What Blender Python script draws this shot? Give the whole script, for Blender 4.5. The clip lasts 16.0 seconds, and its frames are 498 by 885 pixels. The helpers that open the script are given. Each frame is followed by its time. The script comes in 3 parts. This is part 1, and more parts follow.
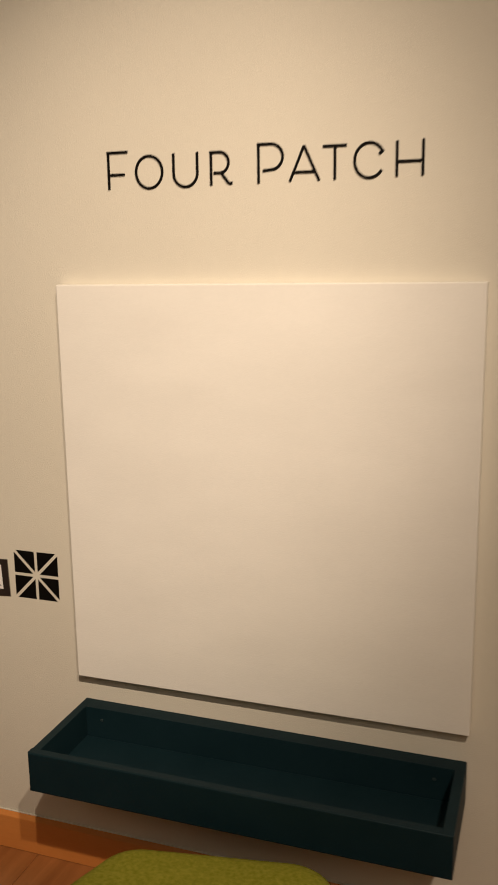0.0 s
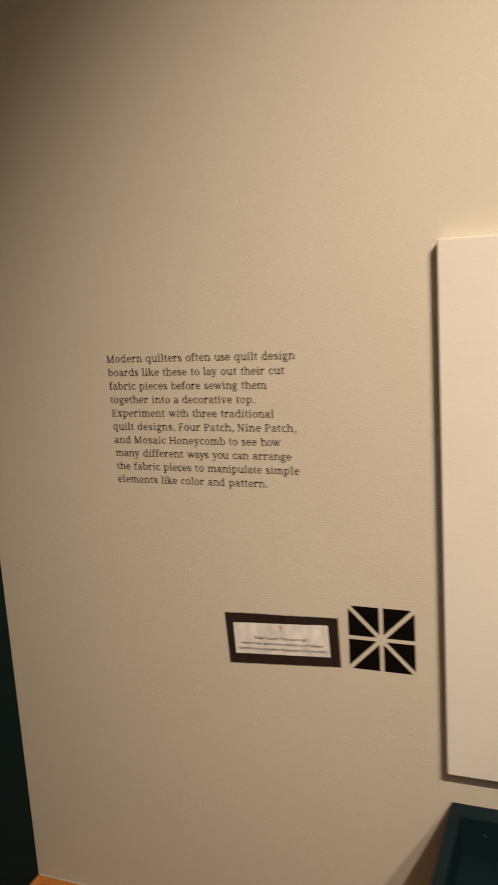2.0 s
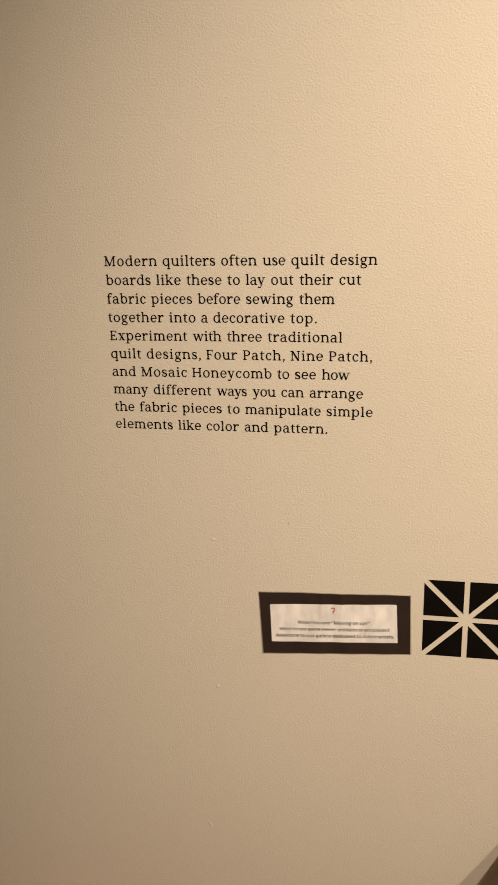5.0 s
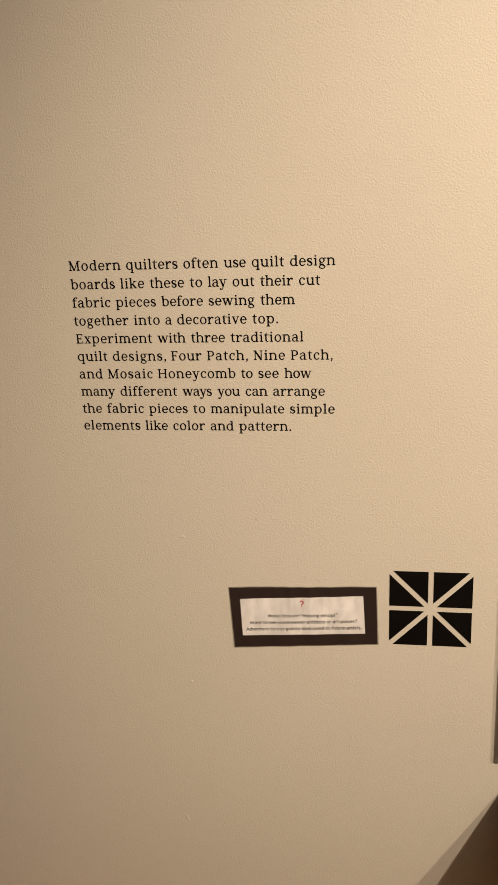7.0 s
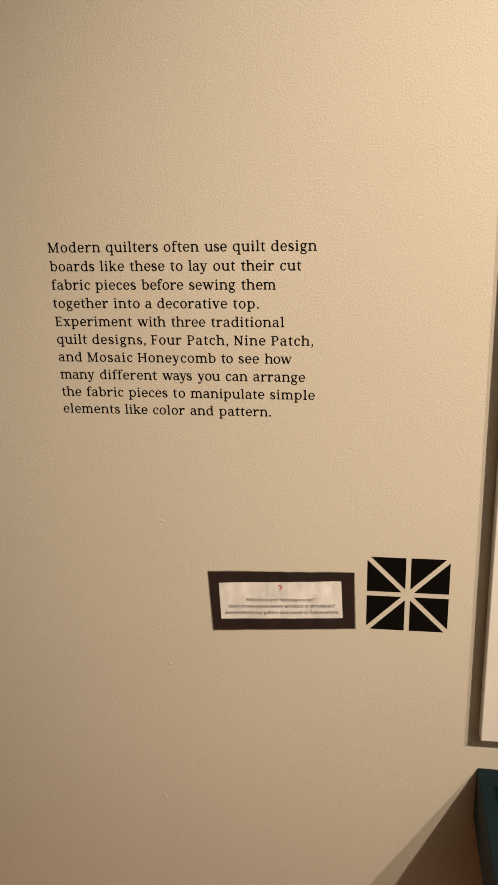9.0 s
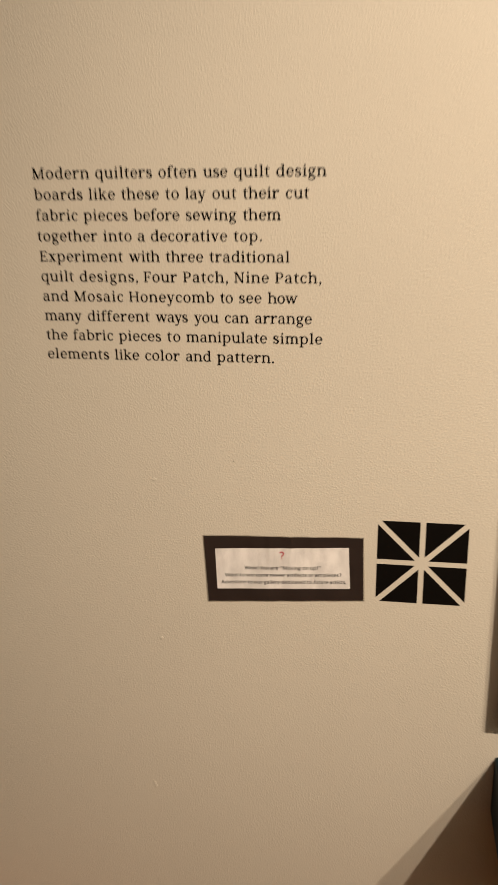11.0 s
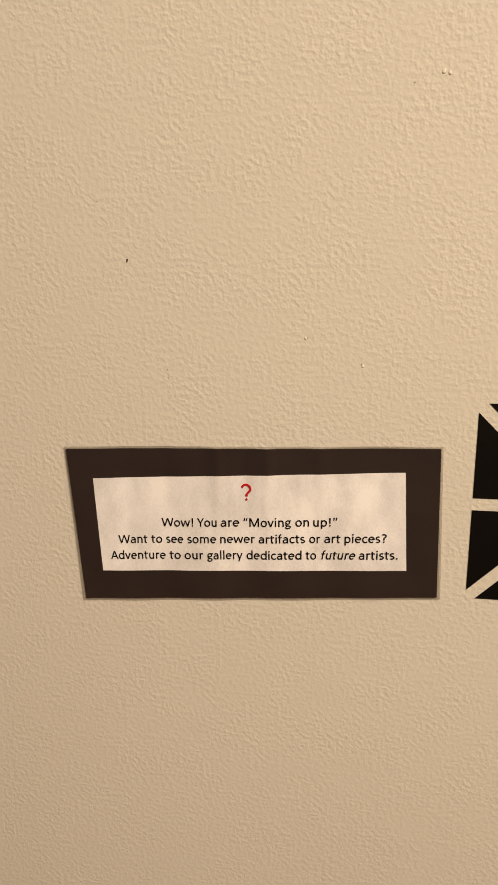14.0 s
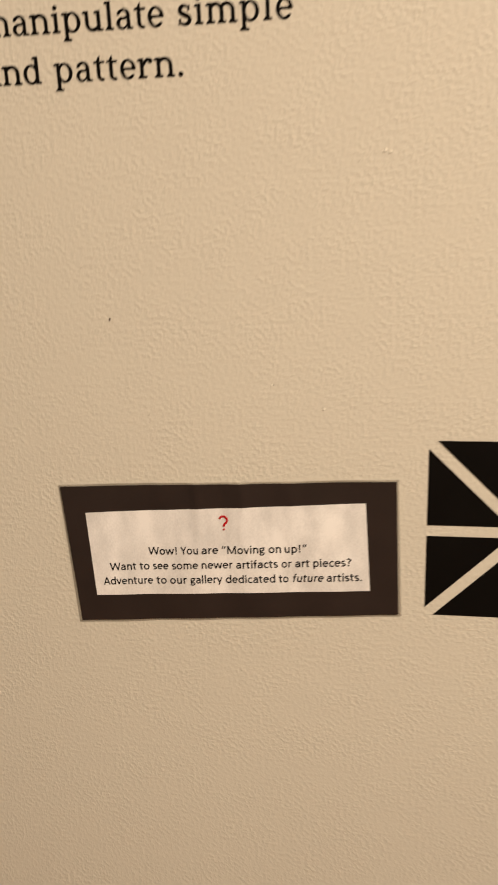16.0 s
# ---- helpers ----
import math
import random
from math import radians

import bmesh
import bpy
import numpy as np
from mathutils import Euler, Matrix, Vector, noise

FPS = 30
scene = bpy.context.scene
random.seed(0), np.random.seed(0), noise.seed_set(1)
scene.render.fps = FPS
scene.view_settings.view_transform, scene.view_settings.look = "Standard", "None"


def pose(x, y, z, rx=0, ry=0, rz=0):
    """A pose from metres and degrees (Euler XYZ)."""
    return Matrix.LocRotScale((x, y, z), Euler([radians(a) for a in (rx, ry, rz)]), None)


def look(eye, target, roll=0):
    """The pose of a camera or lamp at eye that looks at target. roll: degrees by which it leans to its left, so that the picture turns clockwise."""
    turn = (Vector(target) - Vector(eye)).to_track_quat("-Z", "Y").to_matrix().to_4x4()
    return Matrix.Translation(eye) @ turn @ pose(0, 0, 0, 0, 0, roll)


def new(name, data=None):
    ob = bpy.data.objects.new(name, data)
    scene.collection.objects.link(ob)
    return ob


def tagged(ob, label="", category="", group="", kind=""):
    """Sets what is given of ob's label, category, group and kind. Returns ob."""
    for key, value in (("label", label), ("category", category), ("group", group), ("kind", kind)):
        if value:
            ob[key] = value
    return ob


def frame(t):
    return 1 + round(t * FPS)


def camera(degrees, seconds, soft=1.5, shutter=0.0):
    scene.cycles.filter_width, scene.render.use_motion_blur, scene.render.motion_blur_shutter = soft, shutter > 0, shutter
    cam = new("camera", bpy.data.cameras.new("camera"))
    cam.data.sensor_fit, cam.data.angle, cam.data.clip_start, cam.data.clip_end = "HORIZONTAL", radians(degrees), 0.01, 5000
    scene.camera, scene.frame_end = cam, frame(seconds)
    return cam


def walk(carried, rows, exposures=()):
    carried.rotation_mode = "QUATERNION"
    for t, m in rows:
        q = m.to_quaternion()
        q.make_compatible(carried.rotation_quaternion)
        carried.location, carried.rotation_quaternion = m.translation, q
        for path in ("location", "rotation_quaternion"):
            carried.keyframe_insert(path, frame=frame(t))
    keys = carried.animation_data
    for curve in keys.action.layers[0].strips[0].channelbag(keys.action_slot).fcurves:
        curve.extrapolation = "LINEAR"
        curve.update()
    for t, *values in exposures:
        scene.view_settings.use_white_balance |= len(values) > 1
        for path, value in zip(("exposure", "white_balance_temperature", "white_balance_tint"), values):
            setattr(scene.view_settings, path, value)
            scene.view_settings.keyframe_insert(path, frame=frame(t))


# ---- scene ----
# The camera, hand-held in front of a gallery wall.
cam = camera(32.0, 16.0, soft=1.5, shutter=0.6)
PATH = [
    (0, (1.1548, -1.9258, 1.6992), (0.8332, -1.0008, 1.4968), -0.67),
    (0.1, (1.1257, -1.9009, 1.6947), (0.8053, -0.9765, 1.4880), -0.70),
    (0.5, (0.9316, -1.8069, 1.6516), (0.6124, -0.8817, 1.4466), -0.51),
    (1, (0.7255, -1.7439, 1.6448), (0.3705, -0.8306, 1.4453), -0.38),
    (1.5, (0.4592, -1.7444, 1.6419), (0.1252, -0.8220, 1.4480), -2.08),
    (1.6, (0.3980, -1.7435, 1.6309), (0.0643, -0.8196, 1.4438), -2.62),
    (1.9, (0.2868, -1.6454, 1.6422), (-0.0675, -0.7325, 1.4393), -3.37),
    (2, (0.2541, -1.6016, 1.6241), (-0.1124, -0.6926, 1.4255), -3.51),
    (2.1, (0.2243, -1.5817, 1.6200), (-0.1431, -0.6731, 1.4214), -3.58),
    (2.4, (0.1156, -1.4509, 1.5847), (-0.2707, -0.5483, 1.3947), -3.63),
    (2.5, (0.0929, -1.4247, 1.5822), (-0.2963, -0.5244, 1.3872), -3.64),
    (2.6, (0.0633, -1.4051, 1.5817), (-0.3206, -0.5039, 1.3806), -3.47),
    (3, (-0.0221, -1.3727, 1.5705), (-0.3725, -0.4619, 1.3523), -3.02),
    (3.4, (-0.1582, -1.3753, 1.5746), (-0.3995, -0.4371, 1.3266), -2.25),
    (3.5, (-0.1785, -1.3718, 1.5663), (-0.4084, -0.4314, 1.3155), -1.95),
    (3.6, (-0.1929, -1.3759, 1.5642), (-0.4188, -0.4356, 1.3097), -1.65),
    (4, (-0.2596, -1.3475, 1.5604), (-0.4600, -0.4090, 1.2795), -0.62),
    (4.5, (-0.2468, -1.3082, 1.5564), (-0.4410, -0.3725, 1.2618), -0.53),
    (5, (-0.2364, -1.3105, 1.5589), (-0.4134, -0.3684, 1.2741), -1.27),
    (7.5, (-0.2034, -1.3394, 1.5658), (-0.3527, -0.3928, 1.2800), -1.93),
    (8, (-0.1976, -1.3203, 1.5845), (-0.3421, -0.3806, 1.2746), -1.66),
    (10.5, (-0.1934, -1.3331, 1.5722), (-0.3352, -0.3960, 1.2533), -1.11),
    (10.9, (-0.1890, -1.2689, 1.4749), (-0.3426, -0.3283, 1.1720), -0.93),
    (11, (-0.1977, -1.2351, 1.4584), (-0.3487, -0.2948, 1.1533), -0.74),
    (11.4, (-0.2316, -0.9445, 1.3187), (-0.3775, 0.0020, 1.0308), -0.27),
    (11.5, (-0.2201, -0.8693, 1.2961), (-0.3846, 0.0726, 1.0032), -0.36),
    (11.6, (-0.2232, -0.8277, 1.2754), (-0.3903, 0.1147, 0.9855), -0.40),
    (11.9, (-0.2413, -0.6692, 1.1973), (-0.3876, 0.2782, 0.9125), 0.17),
    (12, (-0.2415, -0.6394, 1.1783), (-0.3893, 0.3083, 0.8955), 0.46),
    (12.1, (-0.2407, -0.6201, 1.1577), (-0.3905, 0.3296, 0.8828), 0.62),
    (12.5, (-0.2634, -0.5537, 1.1051), (-0.3887, 0.3970, 0.8212), 1.03),
    (12.6, (-0.2610, -0.5448, 1.0995), (-0.3879, 0.4053, 0.8143), 0.71),
    (13, (-0.2631, -0.5331, 1.0980), (-0.3923, 0.4099, 0.7912), -0.29),
    (13.5, (-0.2629, -0.5338, 1.0899), (-0.4068, 0.4058, 0.7794), -0.60),
    (14, (-0.2596, -0.5345, 1.0922), (-0.4078, 0.4013, 0.7721), -0.82),
    (14.5, (-0.2566, -0.5341, 1.0945), (-0.4043, 0.4012, 0.7731), -0.81),
    (15, (-0.2518, -0.5356, 1.0959), (-0.4045, 0.4011, 0.7809), -0.75),
    (15.5, (-0.2516, -0.5425, 1.1008), (-0.4068, 0.3932, 0.7839), -0.84),
    (15.7, (-0.2484, -0.5517, 1.1089), (-0.4033, 0.3839, 0.7916), -1.24),
    (15.9, (-0.2362, -0.5715, 1.1257), (-0.3908, 0.3642, 0.8085), -2.09),
    (16, (-0.2265, -0.5787, 1.1386), (-0.3853, 0.3539, 0.8145), -2.35),
]
EXPOSURES = [(0, -0.76), (0.5, -0.80), (1, -0.83), (2, -0.76), (2.5, -0.42), (3, -0.27), (3.5, -0.35), (4, -0.39), (4.5, -0.30), (5, -0.31), (7.5, -0.42), (10.5, -0.45), (11.5, -0.42), (12.5, -0.36), (13, -0.26), (16, -0.31)]
walk(cam, [(t, look(eye, target, roll)) for t, eye, target, roll in PATH], EXPOSURES)

# ---- light ----
world = bpy.data.worlds.new("world")
world.use_nodes = True
world.node_tree.nodes["Background"].inputs[0].default_value = (0.02, 0.016, 0.012, 1)
world.node_tree.nodes["Background"].inputs[1].default_value = 0.1
scene.world = world


def spot(name, eye, target, watts, degrees, blend, radius, colour):
    data = bpy.data.lights.new(name, "SPOT")
    data.energy, data.spot_size, data.spot_blend, data.shadow_soft_size, data.color = watts, radians(degrees), blend, radius, colour
    ob = new(name, data)
    ob.matrix_world = look(eye, target)
    return ob


WARM = (1.0, 0.80, 0.612)
spot("track_spot", (1.50, -2.55, 3.60), (0.06, 0.0, 1.42), 770, 36, 1.0, 0.025, WARM)
spot("track_spot", (1.98, -2.57, 3.60), (0.50, 0.0, 0.80), 422, 58, 1.0, 0.03, WARM)
# Unseen area lamp, added as soft fill to lift the shadows.
lamp = bpy.data.lights.new("fill_light", "AREA")
lamp.energy, lamp.shape, lamp.size, lamp.size_y, lamp.color = 50, "RECTANGLE", 3.0, 1.0, (1.0, 0.80, 0.61)
fill_light = new("fill_light", lamp)
fill_light.matrix_world = look((1.2, -3.95, 3.70), (1.2, -3.95, 0.0))


# ---- materials ----
def material(name, colour, rough=0.6, spec=0.4, second=None, scale=8.0, amount=0.5, bump=0.0, bump_scale=300.0, bump2=0.0, bump2_scale=900.0, stretch=(1, 1, 1), detail=4.0, metal=0.0):
    """A painted or fibrous surface: two colours mixed by coarse and fine noise, with fine relief."""
    m = bpy.data.materials.new(name)
    m.use_nodes = True
    n, k = m.node_tree.nodes, m.node_tree.links
    b = n["Principled BSDF"]
    b.inputs["Roughness"].default_value, b.inputs["Metallic"].default_value = rough, metal
    b.inputs["Specular IOR Level"].default_value = spec
    co = n.new("ShaderNodeTexCoord")
    mp = n.new("ShaderNodeMapping")
    mp.inputs["Scale"].default_value = stretch
    k.new(co.outputs["Object"], mp.inputs["Vector"])
    if second:
        a, c = n.new("ShaderNodeTexNoise"), n.new("ShaderNodeTexNoise")
        a.inputs["Scale"].default_value, a.inputs["Detail"].default_value = scale, detail
        c.inputs["Scale"].default_value, c.inputs["Detail"].default_value = scale * 23, 3
        both = n.new("ShaderNodeMath")
        both.operation = "MULTIPLY_ADD"
        both.inputs[1].default_value = 0.35
        k.new(mp.outputs[0], a.inputs["Vector"]), k.new(mp.outputs[0], c.inputs["Vector"])
        k.new(c.outputs[0], both.inputs[0]), k.new(a.outputs[0], both.inputs[2])
        ramp = n.new("ShaderNodeMapRange")
        ramp.inputs["From Min"].default_value, ramp.inputs["From Max"].default_value = 0.68 - amount * 0.4, 0.68 + amount * 0.4
        mix = n.new("ShaderNodeMix")
        mix.data_type = "RGBA"
        mix.inputs[6].default_value, mix.inputs[7].default_value = (*colour, 1), (*second, 1)
        k.new(both.outputs[0], ramp.inputs["Value"]), k.new(ramp.outputs[0], mix.inputs[0]), k.new(mix.outputs[2], b.inputs["Base Color"])
    else:
        b.inputs["Base Color"].default_value = (*colour, 1)
    last = None
    for strength, size, det in ((bump, bump_scale, 2.0), (bump2, bump2_scale, 3.0)):
        if strength:
            t, u = n.new("ShaderNodeTexNoise"), n.new("ShaderNodeBump")
            t.inputs["Scale"].default_value, t.inputs["Detail"].default_value = size, det
            u.inputs["Strength"].default_value, u.inputs["Distance"].default_value = strength, 0.001
            k.new(mp.outputs[0], t.inputs["Vector"]), k.new(t.outputs[0], u.inputs["Height"])
            if last:
                k.new(last.outputs[0], u.inputs["Normal"])
            last = u
    if last:
        k.new(last.outputs[0], b.inputs["Normal"])
    return m


def wood(name, dark, light, rough, along="X", varied=False):
    """Stained wood with long grain."""
    m = material(name, dark, rough, 0.4, light, 9.0, 0.9, 0.15, 120.0, stretch={"X": (0.12, 1, 1), "Y": (1, 0.12, 1)}[along], detail=8.0)
    if varied:
        n, k = m.node_tree.nodes, m.node_tree.links
        for t in n:
            if t.bl_idname == "ShaderNodeTexNoise":
                t.inputs["Distortion"].default_value = 2.2
        b = n["Principled BSDF"]
        info, hue, rng = n.new("ShaderNodeObjectInfo"), n.new("ShaderNodeHueSaturation"), n.new("ShaderNodeMapRange")
        rng.inputs["To Min"].default_value, rng.inputs["To Max"].default_value = 0.75, 1.2
        source = b.inputs["Base Color"].links[0].from_socket
        k.new(info.outputs["Random"], rng.inputs["Value"]), k.new(rng.outputs[0], hue.inputs["Value"])
        k.new(source, hue.inputs["Color"]), k.new(hue.outputs[0], b.inputs["Base Color"])
    return m


WALL = material("wall_paint", (0.62, 0.585, 0.50), 0.62, 0.3, (0.66, 0.625, 0.535), 2.2, 0.8)


def orange_peel(m):
    """Rolled wall paint: small separate lumps over a finer grain, thicker in some patches than in others."""
    n, k = m.node_tree.nodes, m.node_tree.links
    co = n.new("ShaderNodeTexCoord")
    lumps, grain, patch = n.new("ShaderNodeTexNoise"), n.new("ShaderNodeTexNoise"), n.new("ShaderNodeTexNoise")
    for t, size, detail, twist in ((lumps, 330.0, 1.0, 0.0), (grain, 760.0, 2.0, 0.0), (patch, 30.0, 2.0, 0.0)):
        t.inputs["Scale"].default_value, t.inputs["Detail"].default_value, t.inputs["Distortion"].default_value = size, detail, twist
        k.new(co.outputs["Object"], t.inputs["Vector"])
    rise, area = n.new("ShaderNodeMapRange"), n.new("ShaderNodeMapRange")
    rise.interpolation_type = "SMOOTHSTEP"
    rise.inputs["From Min"].default_value, rise.inputs["From Max"].default_value = 0.28, 0.80
    area.inputs["From Min"].default_value, area.inputs["From Max"].default_value = 0.38, 0.62
    area.inputs["To Min"].default_value, area.inputs["To Max"].default_value = 0.55, 1.0
    k.new(lumps.outputs[0], rise.inputs["Value"]), k.new(patch.outputs[0], area.inputs["Value"])
    times, total = n.new("ShaderNodeMath"), n.new("ShaderNodeMath")
    times.operation, total.operation = "MULTIPLY", "MULTIPLY_ADD"
    k.new(rise.outputs[0], times.inputs[0]), k.new(area.outputs[0], times.inputs[1])
    total.inputs[1].default_value = 0.22
    k.new(grain.outputs[0], total.inputs[0]), k.new(times.outputs[0], total.inputs[2])
    bump = n.new("ShaderNodeBump")
    bump.inputs["Strength"].default_value, bump.inputs["Distance"].default_value = 0.34, 0.0008
    k.new(total.outputs[0], bump.inputs["Height"]), k.new(bump.outputs[0], n["Principled BSDF"].inputs["Normal"])


orange_peel(WALL)
GREEN = material("dark_green_paint", (0.0036, 0.0150, 0.0165), 0.65, 0.10, (0.0050, 0.0185, 0.0200), 3.0, 0.8, 0.35, 240.0)
TEAL = material("teal_paint", (0.0046, 0.0168, 0.0222), 0.55, 0.14, (0.0070, 0.0218, 0.0282), 9.0, 0.7, 0.22, 230.0, 0.1, 700.0)
FLANNEL = material("flannel", (0.745, 0.722, 0.672), 0.95, 0.1, (0.795, 0.772, 0.720), 9.0, 0.6, 0.22, 380.0, 0.22, 1300.0, stretch=(0.45, 1, 1))
VINYL = material("black_vinyl", (0.0032, 0.0026, 0.0022), 0.6, 0.09, (0.0050, 0.0040, 0.0034), 30.0, 0.8)
INK = material("black_ink", (0.006, 0.005, 0.005), 0.6, 0.15)
RED = material("red_ink", (0.50, 0.015, 0.02), 0.6, 0.3)
# The lighter brown stands in for sheen streaks on the laminated card.
CARD = material("dark_card", (0.022, 0.016, 0.014), 0.38, 0.45, (0.034, 0.024, 0.021), 22.0, 0.8, 0.08, 60.0)
# The grey and white blotches paint in uneven reflections of the laminate.
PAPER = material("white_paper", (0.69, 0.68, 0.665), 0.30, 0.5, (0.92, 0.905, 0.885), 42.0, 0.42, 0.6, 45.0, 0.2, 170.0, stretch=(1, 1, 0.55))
BASE = wood("baseboard_wood", (0.55, 0.195, 0.045), (0.67, 0.268, 0.070), 0.36)
FLOOR = wood("floor_wood", (0.25, 0.088, 0.025), (0.50, 0.200, 0.062), 0.33, along="Y", varied=True)
FLOOR_GREY = wood("grey_brown_floor_wood", (0.10, 0.068, 0.034), (0.23, 0.150, 0.078), 0.38, along="Y", varied=True)
JOINT = material("floor_joint", (0.16, 0.065, 0.028), 0.8)
FELT = material("green_felt", (0.20, 0.20, 0.014), 0.95, 0.1, (0.30, 0.285, 0.034), 110.0, 0.48, 0.9, 240.0, 0.6, 800.0)
CEILING = material("ceiling_paint", (0.55, 0.53, 0.49), 0.9, 0.2, (0.60, 0.58, 0.54), 3.0, 0.8)
CAULK = material("caulk", (0.72, 0.68, 0.58), 0.6, 0.3, (0.60, 0.56, 0.47), 40.0, 0.9)
STEEL = material("screw_steel", (0.020, 0.034, 0.036), 0.35, 0.5)
MARK = material("brown_mark", (0.045, 0.026, 0.016), 0.8)

LAMINATE = bpy.data.materials.new("laminate_film")
LAMINATE.use_nodes = True
_n, _k = LAMINATE.node_tree.nodes, LAMINATE.node_tree.links
_mix, _clear = _n.new("ShaderNodeMixShader"), _n.new("ShaderNodeBsdfTransparent")
_n["Principled BSDF"].inputs["Roughness"].default_value = 0.16
_n["Principled BSDF"].inputs["Base Color"].default_value = (0.34, 0.31, 0.25, 1)
_mix.inputs[0].default_value = 0.34
_k.new(_clear.outputs[0], _mix.inputs[1]), _k.new(_n["Principled BSDF"].outputs[0], _mix.inputs[2])
_k.new(_mix.outputs[0], _n["Material Output"].inputs["Surface"])


# ---- mesh helpers ----
def part(name, bm, mat, parent=None, label=""):
    """Links a bmesh as one mesh object, under a thing or a part where one is given."""
    bmesh.ops.recalc_face_normals(bm, faces=bm.faces)
    data = bpy.data.meshes.new(name)
    bm.to_mesh(data)
    bm.free()
    data.materials.append(mat)
    ob = new(name, data)
    if parent:
        ob.parent = parent
    if label:
        ob["label"] = label
    return ob


def block(x0, x1, y0, y1, z0, z1, bevel=0.0, segments=2):
    bm = bmesh.new()
    bmesh.ops.create_cube(bm, size=1.0)
    for v in bm.verts:
        v.co = Vector(((x0 + x1) / 2 + v.co.x * (x1 - x0), (y0 + y1) / 2 + v.co.y * (y1 - y0), (z0 + z1) / 2 + v.co.z * (z1 - z0)))
    if bevel:
        bmesh.ops.bevel(bm, geom=bm.edges[:], offset=bevel, segments=segments, profile=0.5, affect="EDGES")
    return bm


def thing(name, label, category, group="", kind="", at=(0, 0, 0)):
    ob = new(name)
    ob.location = at
    ob.empty_display_size = 0.05
    return tagged(ob, label, category, group, kind)


def prism(bm, outline, y0, y1):
    """Extrudes an outline of (x, z) from y0 to y1."""
    a = [bm.verts.new((x, y0, z)) for x, z in outline]
    b = [bm.verts.new((x, y1, z)) for x, z in outline]
    bm.faces.new(a), bm.faces.new(b[::-1])
    for i in range(len(a)):
        j = (i + 1) % len(a)
        bm.faces.new((a[j], a[i], b[i], b[j]))


# ---- setting ----
WEST, EAST, SOUTH, TOP = -1.045, 3.40, -4.60, 3.80
tagged(part("wall_north", block(WEST - 0.12, EAST + 0.12, 0.0, 0.12, -0.1, TOP), WALL), "cream painted gallery wall with orange-peel texture", "wall", kind="structure")
tagged(part("wall_west", block(WEST - 0.12, WEST, SOUTH, -0.0005, -0.1, TOP), GREEN), "dark green painted gallery side wall", "wall", kind="structure")
# East wall, south wall and ceiling are unseen, added to bounce light.
tagged(part("wall_east", block(EAST, EAST + 0.12, SOUTH, -0.0005, -0.1, TOP), WALL), "unseen cream side wall, added to close the room and bounce light", "wall", kind="structure")
tagged(part("wall_south", block(WEST - 0.12, EAST + 0.12, SOUTH - 0.12, SOUTH, -0.1, TOP), WALL), "unseen cream wall behind the visitor, added to close the room and bounce light", "wall", kind="structure")
tagged(part("ceiling", block(WEST - 0.12, EAST + 0.12, SOUTH - 0.12, 0.12, TOP, TOP + 0.1), CEILING), "unseen plain ceiling, added to close the room and bounce light", "ceiling", kind="structure")

BASE_H, FLOOR_Z = 0.131, 0.014
floor = tagged(part("floor", block(WEST - 0.12, EAST + 0.12, SOUTH - 0.12, 0.12, -0.1, FLOOR_Z - 0.012), JOINT), "orange-brown varnished wooden plank floor", "floor", kind="structure")


def baseboard(name, place):
    """A board with a sloped top edge, mitred into the corner; place turns (far end or not, off the wall, height) into a point."""
    low = FLOOR_Z + 0.0025
    profile = [(0.0005, low), (0.0150, low), (0.0150, BASE_H - 0.0135), (0.0143, BASE_H - 0.0105), (0.0062, BASE_H - 0.0012), (0.0048, BASE_H), (0.0005, BASE_H)]
    bm = bmesh.new()
    ends = [[bm.verts.new(place(far, off, z)) for off, z in profile] for far in (0, 1)]
    for i in range(len(profile)):
        j = (i + 1) % len(profile)
        bm.faces.new((ends[0][i], ends[0][j], ends[1][j], ends[1][i]))
    bm.faces.new(ends[0][::-1]), bm.faces.new(ends[1])
    return tagged(part(name, bm, BASE), "orange-stained wooden baseboard with a sloped top edge", "baseboard", kind="structure")


baseboard("baseboard_north", lambda far, off, z: (EAST if far else WEST + off, -off, z))
baseboard("baseboard_west", lambda far, off, z: (WEST + off, SOUTH + 0.02 if far else -off, z))
tagged(part("trim", block(WEST + 0.006, EAST, -0.0050, -0.0008, BASE_H, BASE_H + 0.0034, 0.0010), CAULK), "thin pale caulk bead along the baseboard", "trim", kind="structure")

# ---- lettering ----
def arc(cx, cz, rx, rz, a0, a1, steps=28):
    return [(cx + rx * math.cos(radians(a0 + (a1 - a0) * i / steps)), cz + rz * math.sin(radians(a0 + (a1 - a0) * i / steps))) for i in range(steps + 1)]


def ribbon(points, widths):
    """The outline of a pen stroke along (x, z) points, as wide at each point as given."""
    pts = [Vector(p) for p in points]
    lefts, rights = [], []
    for i, p in enumerate(pts):
        a = (p - pts[i - 1]).normalized() if i else None
        b = (pts[i + 1] - p).normalized() if i < len(pts) - 1 else None
        d = ((a or b) + (b or a)).normalized()
        side = Vector((-d.y, d.x)) * (widths[i] / 2) / max(0.5, d.dot(a or b))
        lefts.append(tuple(p + side)), rights.append(tuple(p - side))
    return lefts, rights


def stroke(bm, points, width, y0, y1):
    """A raised band of even width along a line of (x, z) points."""
    lefts, rights = ribbon(points, [width] * len(points))
    for i in range(len(lefts) - 1):
        prism(bm, [lefts[i], lefts[i + 1], rights[i + 1], rights[i]], y0, y1)


